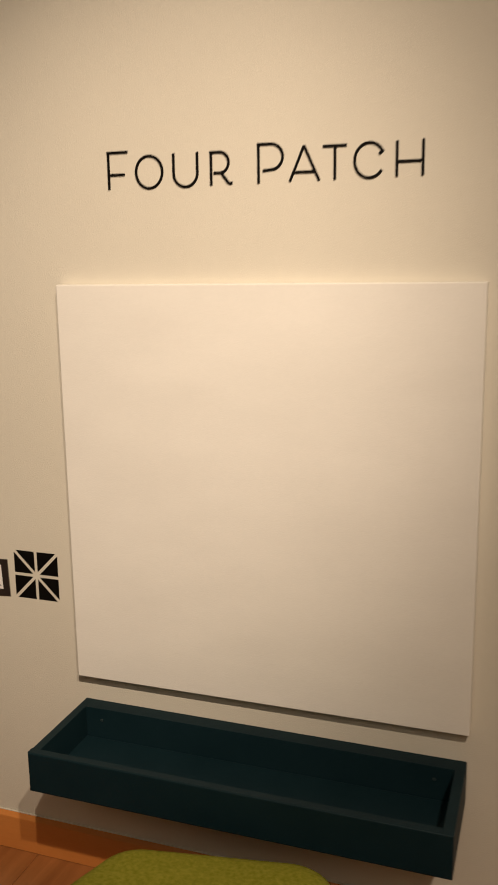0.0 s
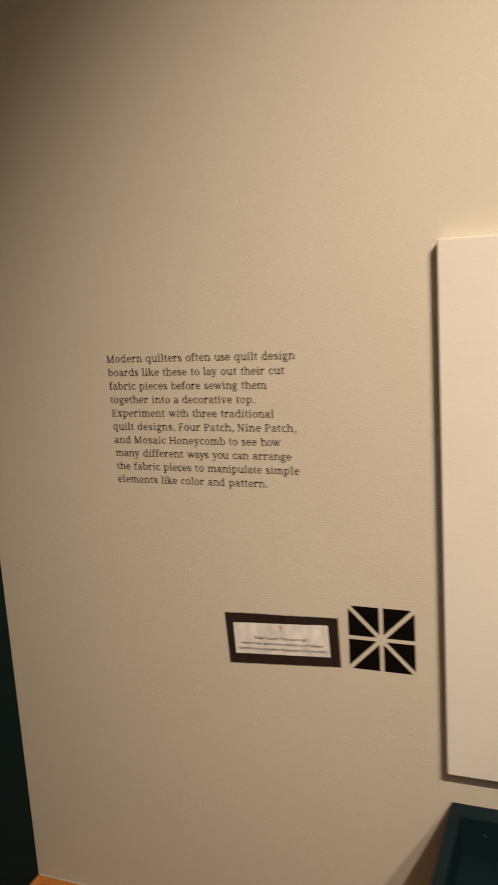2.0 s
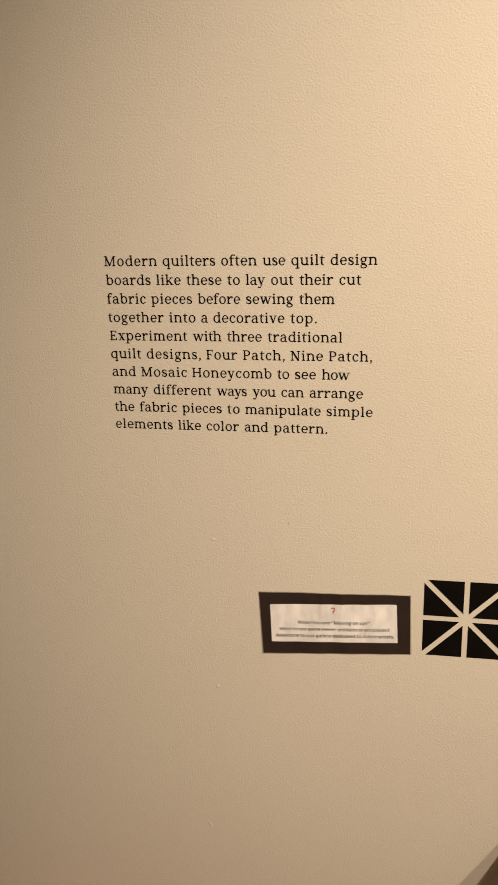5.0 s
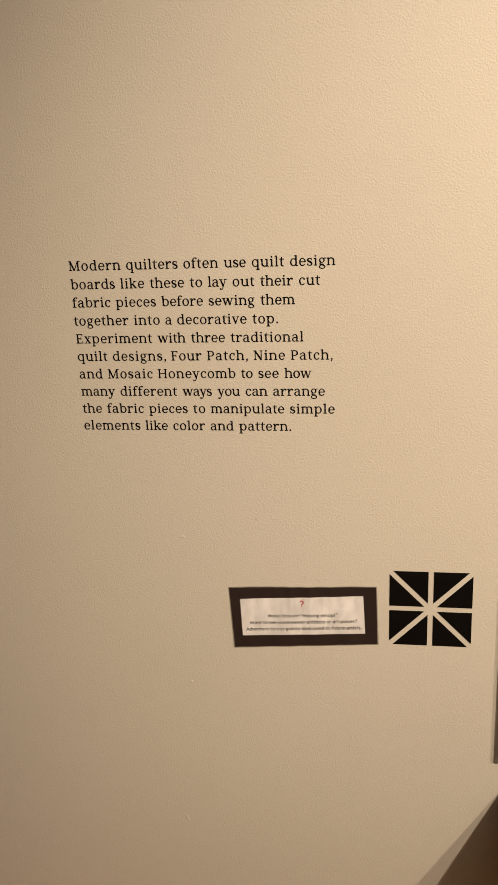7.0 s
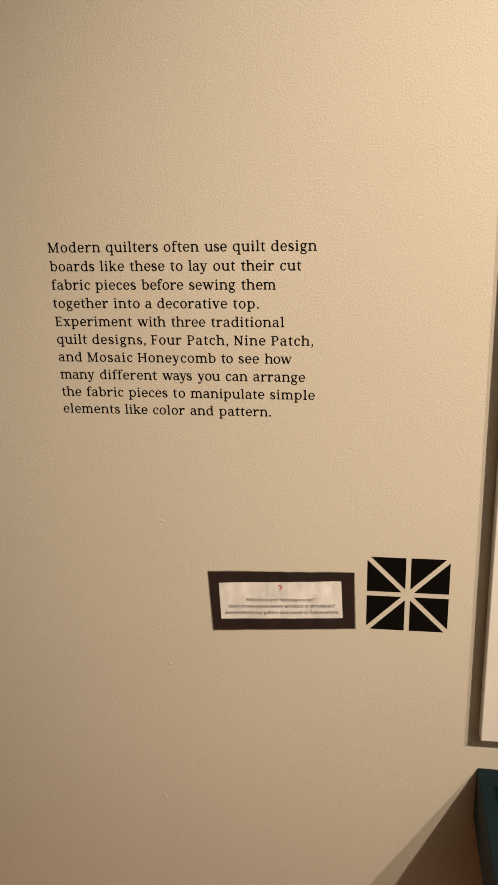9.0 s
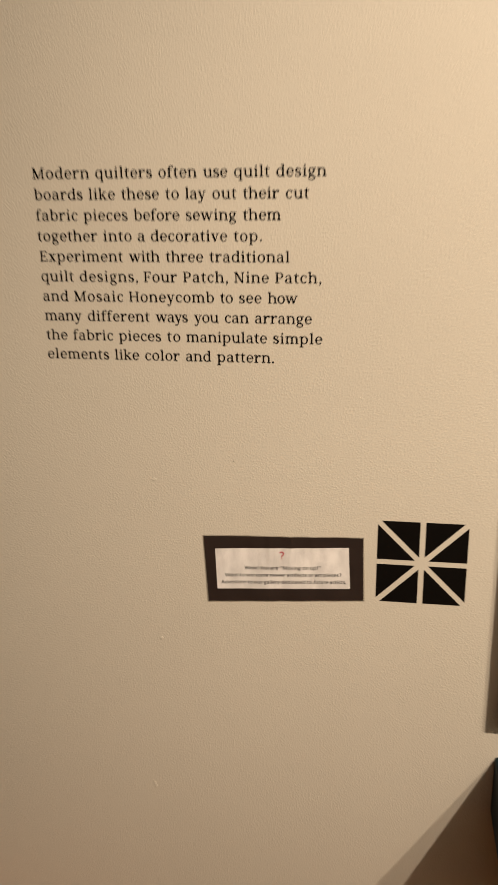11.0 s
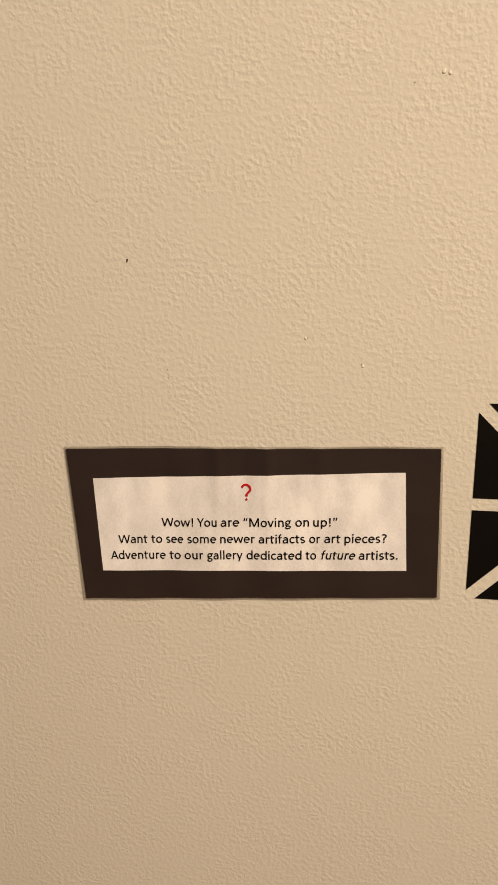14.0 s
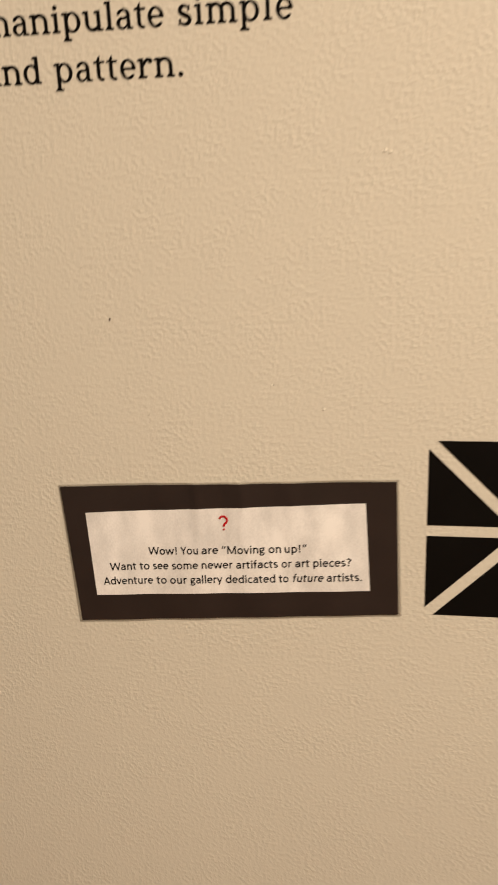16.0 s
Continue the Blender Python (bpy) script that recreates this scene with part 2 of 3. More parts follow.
class Glyph:
    """One character as a list of filled outlines, in ems above its baseline."""

    bold = 0.0045  # how far every edge is pushed out

    def __init__(self, advance):
        self.advance, self.shapes = advance, []

    def shape(self, *points):
        cx, cz = sum(x for x, _ in points) / len(points), sum(z for _, z in points) / len(points)
        self.shapes.append([(x + math.copysign(self.bold, x - cx), z + math.copysign(self.bold, z - cz)) for x, z in points])
        return self

    def box(self, x0, x1, z0, z1):
        return self.shape((x0, z0), (x1, z0), (x1, z1), (x0, z1))

    def dot(self, x, z, r):
        self.shapes.append(arc(x, z, r + self.bold, r + self.bold, 0, 345, 15))
        return self

    def bowl(self, cx, cz, rx, rz, a0, a1, wide, thin):
        """Part of a ring whose sides are wide and whose top and bottom are thin."""
        steps = max(4, int(abs(a1 - a0) / 14))
        g = self.bold
        out, inn = arc(cx, cz, rx + g, rz + g, a0, a1, steps), arc(cx, cz, rx - wide - g, rz - thin - g, a0, a1, steps)
        for i in range(steps):
            self.shapes.append([out[i], out[i + 1], inn[i + 1], inn[i]])
        return self

    def pen(self, *points, w=0.082, ends=None):
        w += 2 * self.bold
        widths = [w] * len(points)
        if ends:
            last = len(points) - 1
            widths = [ends + (w - ends) * math.sin(math.pi * i / last) for i in range(last + 1)]
        lefts, rights = ribbon(points, widths)
        for i in range(len(points) - 1):
            self.shapes.append([lefts[i], lefts[i + 1], rights[i + 1], rights[i]])
        return self

    def span(self):
        xs = [x for s in self.shapes for x, _ in s]
        return min(xs), max(xs)


class SerifGlyph(Glyph):
    """Adds the stems and bracketed serifs of the wall text."""
    bold = 0.0095

    def stem(self, x, z0, z1, w=0.092):
        return self.box(x, x + w, z0, z1)

    def foot(self, x, z=0.0, left=0.068, right=0.068, w=0.092):
        return self.shape((x - left, z), (x + w + right, z), (x + w + right, z + 0.032), (x + w, z + 0.062), (x, z + 0.062), (x - left, z + 0.032))

    def cap(self, x, z=0.714, left=0.068, right=0.068, w=0.092):
        return self.shape((x - left, z), (x - left, z - 0.032), (x, z - 0.062), (x + w, z - 0.062), (x + w + right, z - 0.032), (x + w + right, z))

    def flag(self, x, top):
        return self.shape((x - 0.075, top - 0.052), (x + 0.005, top - 0.075), (x + 0.09, top - 0.075), (x + 0.09, top + 0.004), (x, top - 0.004), (x - 0.075, top - 0.020))

    def lower(self, x, top):
        """A stem with a flag above and a foot below."""
        return self.stem(x, 0, top).flag(x, top).foot(x)

    def ring(self, cx, rx, thick_left=True, thick_right=True):
        self.bowl(cx, 0.268, rx, 0.280, 90, 270, 0.094 if thick_left else 0.055, 0.046)
        return self.bowl(cx, 0.268, rx, 0.280, -90, 90, 0.094 if thick_right else 0.055, 0.046)

    def arch(self, cx, rx):
        """A shoulder that springs from the stem before it and comes down as the next stem."""
        return self.bowl(cx, 0.33, rx, 0.218, 0, 140, 0.092, 0.066).stem(cx + rx - 0.092, 0, 0.335).foot(cx + rx - 0.092)


SERIF = {}
X_HIGH, ASC, DESC = 0.536, 0.765, -0.238
SERIF["o"] = SerifGlyph(0.577).ring(0.288, 0.250)
SERIF["e"] = SerifGlyph(0.535).bowl(0.280, 0.268, 0.238, 0.280, 0, 90, 0.085, 0.044).bowl(0.280, 0.268, 0.238, 0.280, 90, 270, 0.094, 0.046).bowl(0.280, 0.268, 0.238, 0.280, 270, 322, 0.06, 0.062).box(0.12, 0.505, 0.262, 0.305)
SERIF["c"] = SerifGlyph(0.492).bowl(0.285, 0.268, 0.243, 0.280, 90, 270, 0.096, 0.046).bowl(0.275, 0.268, 0.220, 0.280, 270, 322, 0.05, 0.062).bowl(0.285, 0.268, 0.190, 0.280, 48, 90, 0.05, 0.05).shape((0.375, 0.375), (0.445, 0.375), (0.450, 0.500), (0.385, 0.510))
SERIF["a"] = SerifGlyph(0.561).bowl(0.262, 0.365, 0.190, 0.183, 0, 90, 0.092, 0.048).bowl(0.262, 0.365, 0.185, 0.183, 90, 150, 0.06, 0.055).shape((0.072, 0.395), (0.135, 0.395), (0.140, 0.500), (0.090, 0.480)).stem(0.360, 0.05, 0.37).shape((0.360, 0.0), (0.535, 0.0), (0.535, 0.032), (0.452, 0.065), (0.360, 0.100)).bowl(0.228, 0.152, 0.188, 0.164, 90, 270, 0.092, 0.046).shape((0.226, 0.270), (0.365, 0.285), (0.365, 0.325), (0.226, 0.316)).shape((0.226, -0.012), (0.290, 0.005), (0.370, 0.080), (0.370, 0.135), (0.290, 0.055), (0.226, 0.034))
SERIF["b"] = SerifGlyph(0.614).stem(0.090, 0.02, ASC).flag(0.090, ASC).bowl(0.315, 0.268, 0.255, 0.280, -90, 90, 0.094, 0.046).bowl(0.315, 0.268, 0.195, 0.280, 90, 270, 0.05, 0.052)
SERIF["d"] = SerifGlyph(0.614).bowl(0.300, 0.268, 0.260, 0.280, 90, 270, 0.094, 0.046).bowl(0.300, 0.268, 0.195, 0.280, -90, 90, 0.05, 0.052).stem(0.430, 0.0, ASC).flag(0.430, ASC).foot(0.430, 0.0, -0.02, 0.070)
SERIF["f"] = SerifGlyph(0.373).stem(0.105, 0, 0.60).foot(0.105, 0.0, 0.068, 0.090).bowl(0.290, 0.590, 0.185, 0.185, 55, 180, 0.092, 0.052).dot(0.385, 0.715, 0.048).box(0.030, 0.335, 0.490, 0.533)
SERIF["g"] = SerifGlyph(0.538).bowl(0.245, 0.365, 0.200, 0.183, 0, 360, 0.088, 0.044).shape((0.345, 0.485), (0.520, 0.490), (0.525, 0.545), (0.390, 0.530)).shape((0.125, 0.215), (0.185, 0.215), (0.160, 0.150), (0.180, 0.105), (0.090, 0.075), (0.080, 0.130)).shape((0.110, 0.115), (0.110, 0.050), (0.300, 0.025), (0.400, 0.040), (0.330, 0.105)).bowl(0.262, -0.098, 0.230, 0.145, 60, 360, 0.070, 0.046).bowl(0.262, -0.098, 0.230, 0.145, 0, 65, 0.085, 0.070)
SERIF["h"] = SerifGlyph(0.645).lower(0.090, ASC).arch(0.325, 0.232)
SERIF["n"] = SerifGlyph(0.645).lower(0.090, X_HIGH).arch(0.325, 0.232)
SERIF["m"] = SerifGlyph(0.945).lower(0.090, X_HIGH).arch(0.305, 0.212).arch(0.630, 0.222)
SERIF["i"] = SerifGlyph(0.320).lower(0.115, X_HIGH).dot(0.158, 0.690, 0.058)
SERIF["l"] = SerifGlyph(0.320).lower(0.115, ASC)
SERIF["k"] = SerifGlyph(0.606).lower(0.090, ASC).pen((0.175, 0.235), (0.455, 0.515), w=0.048).pen((0.255, 0.325), (0.500, 0.015), w=0.094).box(0.345, 0.570, 0.502, 0.534).box(0.385, 0.608, 0.001, 0.033)
SERIF["p"] = SerifGlyph(0.628).stem(0.090, DESC, X_HIGH).flag(0.090, X_HIGH).foot(0.090, DESC, 0.068, 0.085).bowl(0.325, 0.268, 0.255, 0.280, -90, 90, 0.094, 0.046).bowl(0.325, 0.268, 0.195, 0.280, 90, 270, 0.05, 0.052)
SERIF["q"] = SerifGlyph(0.614).bowl(0.300, 0.268, 0.260, 0.280, 90, 270, 0.094, 0.046).bowl(0.300, 0.268, 0.195, 0.280, -90, 90, 0.05, 0.052).stem(0.430, DESC, 0.545).foot(0.430, DESC, 0.080, 0.068)
SERIF["r"] = SerifGlyph(0.478).lower(0.090, X_HIGH).foot(0.090, 0.0, 0.068, 0.100).bowl(0.350, 0.290, 0.185, 0.258, 70, 165, 0.060, 0.072).dot(0.410, 0.472, 0.062)
SERIF["s"] = SerifGlyph(0.451).pen(*(arc(0.222, 0.405, 0.130, 0.113, 35, 225, 12) + arc(0.230, 0.135, 0.148, 0.119, 52, -145, 12)), w=0.104, ends=0.044).shape((0.325, 0.385), (0.372, 0.385), (0.378, 0.520), (0.345, 0.505)).shape((0.055, 0.020), (0.095, 0.030), (0.110, 0.160), (0.060, 0.160))
SERIF["t"] = SerifGlyph(0.352).shape((0.100, 0.13), (0.192, 0.13), (0.192, 0.665), (0.150, 0.665), (0.100, 0.530)).box(0.020, 0.338, 0.490, 0.533).bowl(0.258, 0.145, 0.158, 0.156, 180, 295, 0.092, 0.058)
SERIF["u"] = SerifGlyph(0.645).stem(0.090, 0.20, X_HIGH).flag(0.090, X_HIGH).bowl(0.318, 0.208, 0.228, 0.218, 180, 322, 0.092, 0.066).stem(0.455, 0, X_HIGH).flag(0.455, X_HIGH).foot(0.455, 0.0, -0.02, 0.080)
SERIF["v"] = SerifGlyph(0.565).pen((0.105, 0.520), (0.300, 0.0), w=0.100).pen((0.290, 0.010), (0.465, 0.520), w=0.046).box(0.005, 0.235, 0.502, 0.534).box(0.370, 0.562, 0.502, 0.534)
SERIF["w"] = SerifGlyph(0.855).pen((0.105, 0.520), (0.270, 0.0), w=0.098).pen((0.262, 0.010), (0.425, 0.500), w=0.046).pen((0.415, 0.520), (0.590, 0.0), w=0.098).pen((0.582, 0.010), (0.755, 0.520), w=0.046).box(0.005, 0.225, 0.502, 0.534).box(0.320, 0.500, 0.502, 0.534).box(0.660, 0.850, 0.502, 0.534)
SERIF["x"] = SerifGlyph(0.574).pen((0.125, 0.520), (0.445, 0.015), w=0.100).pen((0.440, 0.520), (0.130, 0.015), w=0.046).box(0.020, 0.250, 0.502, 0.534).box(0.345, 0.545, 0.502, 0.534).box(0.015, 0.225, 0.001, 0.033).box(0.330, 0.562, 0.001, 0.033)
SERIF["y"] = SerifGlyph(0.565).pen((0.105, 0.520), (0.305, 0.0), w=0.100).pen((0.465, 0.520), (0.255, -0.120), (0.215, -0.190), (0.160, -0.220), (0.085, -0.215), w=0.048).dot(0.085, -0.185, 0.052).box(0.005, 0.235, 0.502, 0.534).box(0.370, 0.562, 0.502, 0.534)
SERIF["M"] = SerifGlyph(0.937).stem(0.125, 0, 0.714, 0.052).stem(0.715, 0, 0.714).pen((0.150, 0.714), (0.450, 0.0), w=0.100).pen((0.440, 0.010), (0.745, 0.714), w=0.050).foot(0.125, 0, 0.085, 0.085, 0.052).foot(0.715).cap(0.125, 0.714, 0.080, 0.010).cap(0.745, 0.714, 0.010, 0.120, 0.062)
SERIF["N"] = SerifGlyph(0.763).stem(0.125, 0, 0.714, 0.052).stem(0.590, 0, 0.714, 0.052).pen((0.140, 0.714), (0.610, 0.0), w=0.105).foot(0.125, 0, 0.085, 0.085, 0.052).cap(0.110, 0.714, 0.080, 0.010).cap(0.590, 0.714, 0.085, 0.085, 0.052)
SERIF["H"] = SerifGlyph(0.792).stem(0.115, 0, 0.714).stem(0.585, 0, 0.714).foot(0.115).foot(0.585).cap(0.115).cap(0.585).box(0.18, 0.61, 0.345, 0.392)
SERIF["F"] = SerifGlyph(0.575).stem(0.115, 0, 0.714).foot(0.115, 0, 0.068, 0.090).cap(0.115).box(0.12, 0.530, 0.670, 0.713).shape((0.490, 0.714), (0.485, 0.555), (0.520, 0.555), (0.532, 0.714)).box(0.18, 0.420, 0.340, 0.384).box(0.385, 0.422, 0.270, 0.450)
SERIF["E"] = SerifGlyph(0.610).stem(0.115, 0, 0.714).foot(0.115).cap(0.115).box(0.12, 0.535, 0.670, 0.713).shape((0.495, 0.714), (0.490, 0.560), (0.525, 0.560), (0.537, 0.714)).box(0.18, 0.425, 0.345, 0.389).box(0.390, 0.427, 0.275, 0.455).box(0.12, 0.555, 0.001, 0.045).shape((0.555, 0.0), (0.515, 0.0), (0.520, 0.170), (0.558, 0.170))
SERIF["P"] = SerifGlyph(0.609).stem(0.115, 0, 0.714).foot(0.115, 0, 0.068, 0.090).cap(0.115).box(0.12, 0.330, 0.670, 0.713).box(0.18, 0.330, 0.300, 0.344).bowl(0.325, 0.507, 0.250, 0.207, -90, 90, 0.098, 0.044)
SERIF["."] = SerifGlyph(0.250).dot(0.125, 0.052, 0.062)
SERIF[","] = SerifGlyph(0.250).dot(0.122, 0.052, 0.058).shape((0.095, 0.050), (0.180, 0.060), (0.165, -0.040), (0.085, -0.145), (0.050, -0.120), (0.105, -0.030))

# The printed notice: a plain round-ended sans serif of even weight.
SANS = {}
SANS["a"] = Glyph(0.479).pen(*(arc(0.235, 0.295, 0.140, 0.140, 145, 0, 10) + [(0.375, 0.0)])).pen((0.375, 0.262), (0.220, 0.262), *arc(0.205, 0.145, 0.125, 0.115, 100, 270, 10), (0.280, 0.055), (0.375, 0.130), w=0.076)
SANS["c"] = Glyph(0.423).pen(*arc(0.255, 0.232, 0.175, 0.200, 48, 312, 18))
SANS["d"] = Glyph(0.525).pen((0.430, 0.0), (0.430, 0.682)).pen(*arc(0.250, 0.232, 0.172, 0.200, 50, 310, 18)).pen((0.355, 0.385), (0.430, 0.330), w=0.07).pen((0.355, 0.075), (0.430, 0.140), w=0.07)
SANS["e"] = Glyph(0.498).pen((0.090, 0.248), (0.445, 0.248), w=0.066).pen(*arc(0.255, 0.235, 0.178, 0.198, 2, 308, 22))
SANS["f"] = Glyph(0.305).pen((0.130, 0.0), (0.130, 0.540), *arc(0.230, 0.560, 0.100, 0.090, 180, 75, 7)).box(0.015, 0.275, 0.395, 0.462)
SANS["g"] = Glyph(0.471).pen(*arc(0.220, 0.310, 0.135, 0.122, 0, 360, 20), w=0.074).box(0.230, 0.455, 0.400, 0.462).pen((0.120, 0.235), (0.085, 0.160), (0.110, 0.090), (0.180, 0.062), (0.300, 0.052), (0.380, 0.015), (0.395, -0.055), (0.340, -0.125), (0.225, -0.150), (0.110, -0.125), (0.070, -0.065), (0.110, 0.0), (0.160, 0.050), w=0.070)
SANS["i"] = Glyph(0.229).box(0.072, 0.158, 0.0, 0.466).dot(0.115, 0.610, 0.054)
SANS["l"] = Glyph(0.229).box(0.072, 0.158, 0.0, 0.682)
SANS["m"] = Glyph(0.799).box(0.080, 0.164, 0.0, 0.466).pen(*(arc(0.268, 0.290, 0.138, 0.145, 150, 0, 10) + [(0.406, 0.0)])).pen(*(arc(0.540, 0.290, 0.138, 0.145, 160, 0, 10) + [(0.678, 0.0)]))
SANS["n"] = Glyph(0.525).box(0.080, 0.164, 0.0, 0.466).pen(*(arc(0.270, 0.280, 0.148, 0.152, 150, 0, 10) + [(0.418, 0.0)]))
SANS["o"] = Glyph(0.527).pen(*arc(0.263, 0.232, 0.182, 0.200, 0, 360, 26))
SANS["p"] = Glyph(0.525).box(0.080, 0.164, -0.170, 0.466).pen(*arc(0.278, 0.232, 0.168, 0.200, 130, -130, 18)).pen((0.125, 0.330), (0.178, 0.390), w=0.07).pen((0.125, 0.140), (0.178, 0.078), w=0.07)
SANS["r"] = Glyph(0.349).box(0.080, 0.164, 0.0, 0.466).pen(*(arc(0.245, 0.300, 0.110, 0.128, 165, 75, 7) + [(0.328, 0.422)]))
SANS["s"] = Glyph(0.391).pen(*(arc(0.205, 0.338, 0.125, 0.096, 42, 235, 10) + arc(0.188, 0.128, 0.135, 0.097, 55, -138, 10)), w=0.080)
SANS["t"] = Glyph(0.335).pen((0.135, 0.580), (0.135, 0.140), *arc(0.225, 0.130, 0.090, 0.095, 180, 285, 7)).box(0.020, 0.305, 0.395, 0.462)
SANS["u"] = Glyph(0.525).pen((0.118, 0.466), *arc(0.262, 0.185, 0.144, 0.152, 180, 325, 10)).box(0.362, 0.446, 0.0, 0.466)
SANS["v"] = Glyph(0.452).pen((0.050, 0.466), (0.226, 0.012)).pen((0.402, 0.466), (0.226, 0.012))
SANS["w"] = Glyph(0.715).pen((0.050, 0.466), (0.188, 0.012)).pen((0.188, 0.012), (0.357, 0.455), w=0.076).pen((0.357, 0.455), (0.527, 0.012), w=0.076).pen((0.527, 0.012), (0.665, 0.466))
SANS["y"] = Glyph(0.453).pen((0.050, 0.466), (0.232, 0.012)).pen((0.404, 0.466), (0.160, -0.165))
SANS["A"] = Glyph(0.579).pen((0.045, 0.0), (0.290, 0.630)).pen((0.534, 0.0), (0.290, 0.630)).box(0.120, 0.460, 0.165, 0.237)
SANS["M"] = Glyph(0.855).box(0.085, 0.168, 0.0, 0.632).box(0.687, 0.770, 0.0, 0.632).pen((0.140, 0.630), (0.428, 0.012)).pen((0.716, 0.630), (0.428, 0.012))
SANS["W"] = Glyph(0.890).pen((0.050, 0.632), (0.220, 0.010)).pen((0.220, 0.010), (0.445, 0.622), w=0.078).pen((0.445, 0.622), (0.668, 0.010), w=0.078).pen((0.668, 0.010), (0.840, 0.632))
SANS["Y"] = Glyph(0.487).pen((0.030, 0.632), (0.244, 0.270)).pen((0.457, 0.632), (0.244, 0.270)).box(0.201, 0.287, 0.0, 0.290)
SANS["!"] = Glyph(0.326).shape((0.130, 0.180), (0.196, 0.180), (0.208, 0.632), (0.118, 0.632)).dot(0.163, 0.052, 0.054)
SANS["?"] = Glyph(0.463).pen(*(arc(0.205, 0.480, 0.145, 0.118, 140, -35, 12) + [(0.220, 0.345), (0.205, 0.175)])).dot(0.208, 0.052, 0.056)
SANS["."] = Glyph(0.252).dot(0.126, 0.052, 0.058)
SANS["\u201c"] = Glyph(0.418).shape((0.070, 0.430), (0.165, 0.430), (0.185, 0.640), (0.130, 0.640)).shape((0.235, 0.430), (0.330, 0.430), (0.350, 0.640), (0.295, 0.640))
SANS["\u201d"] = Glyph(0.418).shape((0.070, 0.430), (0.125, 0.430), (0.185, 0.640), (0.090, 0.640)).shape((0.235, 0.430), (0.290, 0.430), (0.350, 0.640), (0.255, 0.640))


def word(bm, text, font, x0, x1, z, em, depth, slant=0.0, stretch=False):
    """Sets a word between x0 and x1 on the baseline z, raised by depth: by spacing the letters, or by stretching them."""
    glyphs = [font[c] for c in text]
    lead, tail = glyphs[0].span()[0], glyphs[-1].advance - glyphs[-1].span()[1]
    natural = sum(g.advance for g in glyphs) - lead - tail
    k = (x1 - x0) / natural if stretch else em
    gap = 0.0 if stretch or len(text) < 2 else (x1 - x0 - natural * em) / (len(text) - 1)
    at = x0 - lead * k
    for g in glyphs:
        for i, outline in enumerate(g.shapes):
            prism(bm, [(at + (x + slant * y) * k, z + y * em) for x, y in outline], -depth * (1.0 + 0.002 * (i % 40)), -depth * 0.2)
        at += g.advance * k + gap


def wall_line(parent, text, z, *starts):
    """One line of the wall text: its words begin at the given places, the last number is the line's end."""
    bm = bmesh.new()
    words = text.split()
    for i, w in enumerate(words):
        end = starts[i + 1] - (0.0 if i == len(words) - 1 else 0.0091)
        word(bm, w, SERIF, starts[i], end, z, 0.0208, 0.0004)
    return part("text_line", bm, VINYL, parent)


story = thing("wall_text", "ten lines of black vinyl serif text on the cream wall", "wall text", at=(0.0010, 0, 0))
wall_line(story, "Modern quilters often use quilt design", 1.4420, -0.7059, -0.6121, -0.5203, -0.4564, -0.4130, -0.3543, -0.2856)
wall_line(story, "boards like these to lay out their cut", 1.4130, -0.7053, -0.6237, -0.5757, -0.5115, -0.4829, -0.4441, -0.4009, -0.3411, -0.3089)
wall_line(story, "fabric pieces before sewing them", 1.3841, -0.7051, -0.6334, -0.5588, -0.4830, -0.4014, -0.3481)
wall_line(story, "together into a decorative top.", 1.3551, -0.7055, -0.6056, -0.5546, -0.5353, -0.4150, -0.3748)
wall_line(story, "Experiment with three traditional", 1.3261, -0.7044, -0.5691, -0.5144, -0.4506, -0.3360)
wall_line(story, "quilt designs, Four Patch, Nine Patch,", 1.2972, -0.7048, -0.6456, -0.5484, -0.4899, -0.4154, -0.3561, -0.2908)
wall_line(story, "and Mosaic Honeycomb to see how", 1.2682, -0.7045, -0.6562, -0.5722, -0.4363, -0.4085, -0.3669, -0.3240)
wall_line(story, "many different ways you can arrange", 1.2392, -0.7042, -0.6374, -0.5335, -0.4759, -0.4301, -0.3858, -0.3034)
wall_line(story, "the fabric pieces to manipulate simple", 1.2102, -0.7043, -0.6621, -0.5912, -0.5174, -0.4883, -0.3593, -0.2882)
wall_line(story, "elements like color and pattern.", 1.1813, -0.7045, -0.5991, -0.5523, -0.4900, -0.4428, -0.3582)


TITLE_Z, BIG, SMALL, PEN = 1.8740, 0.0865, 0.0750, 0.0058
title = thing("wall_lettering", "black art-deco title letters on the cream wall", "wall lettering")


def letter(name, *strokes):
    bm = bmesh.new()
    for i, s in enumerate(strokes):
        stroke(bm, [(x, TITLE_Z + z) for x, z in s], PEN, -0.0030 - 0.00005 * i, -0.0002)
    return part(name, bm, VINYL, title)


letter("letter_f", [(0.141, 0), (0.141, BIG)], [(0.1375, BIG - 0.0030), (0.192, BIG - 0.0030)], [(0.141, 0.033), (0.183, 0.033)])
letter("letter_o", arc(0.2465, 0.0360, 0.0335, 0.0362, 0, 360, 48))
letter("letter_u", [(0.309, SMALL), (0.309, 0.030)] + arc(0.3385, 0.0290, 0.0295, 0.0292, 180, 360) + [(0.368, SMALL)])
letter("letter_r", [(0.402, 0), (0.402, SMALL)], [(0.3985, SMALL - 0.0030), (0.422, SMALL - 0.0030)] + arc(0.424, 0.0495, 0.0205, 0.0225, 90, -90) + [(0.408, 0.0272)], [(0.426, 0.0275), (0.443, 0.0055), (0.448, 0.0030), (0.4535, 0.0040)])
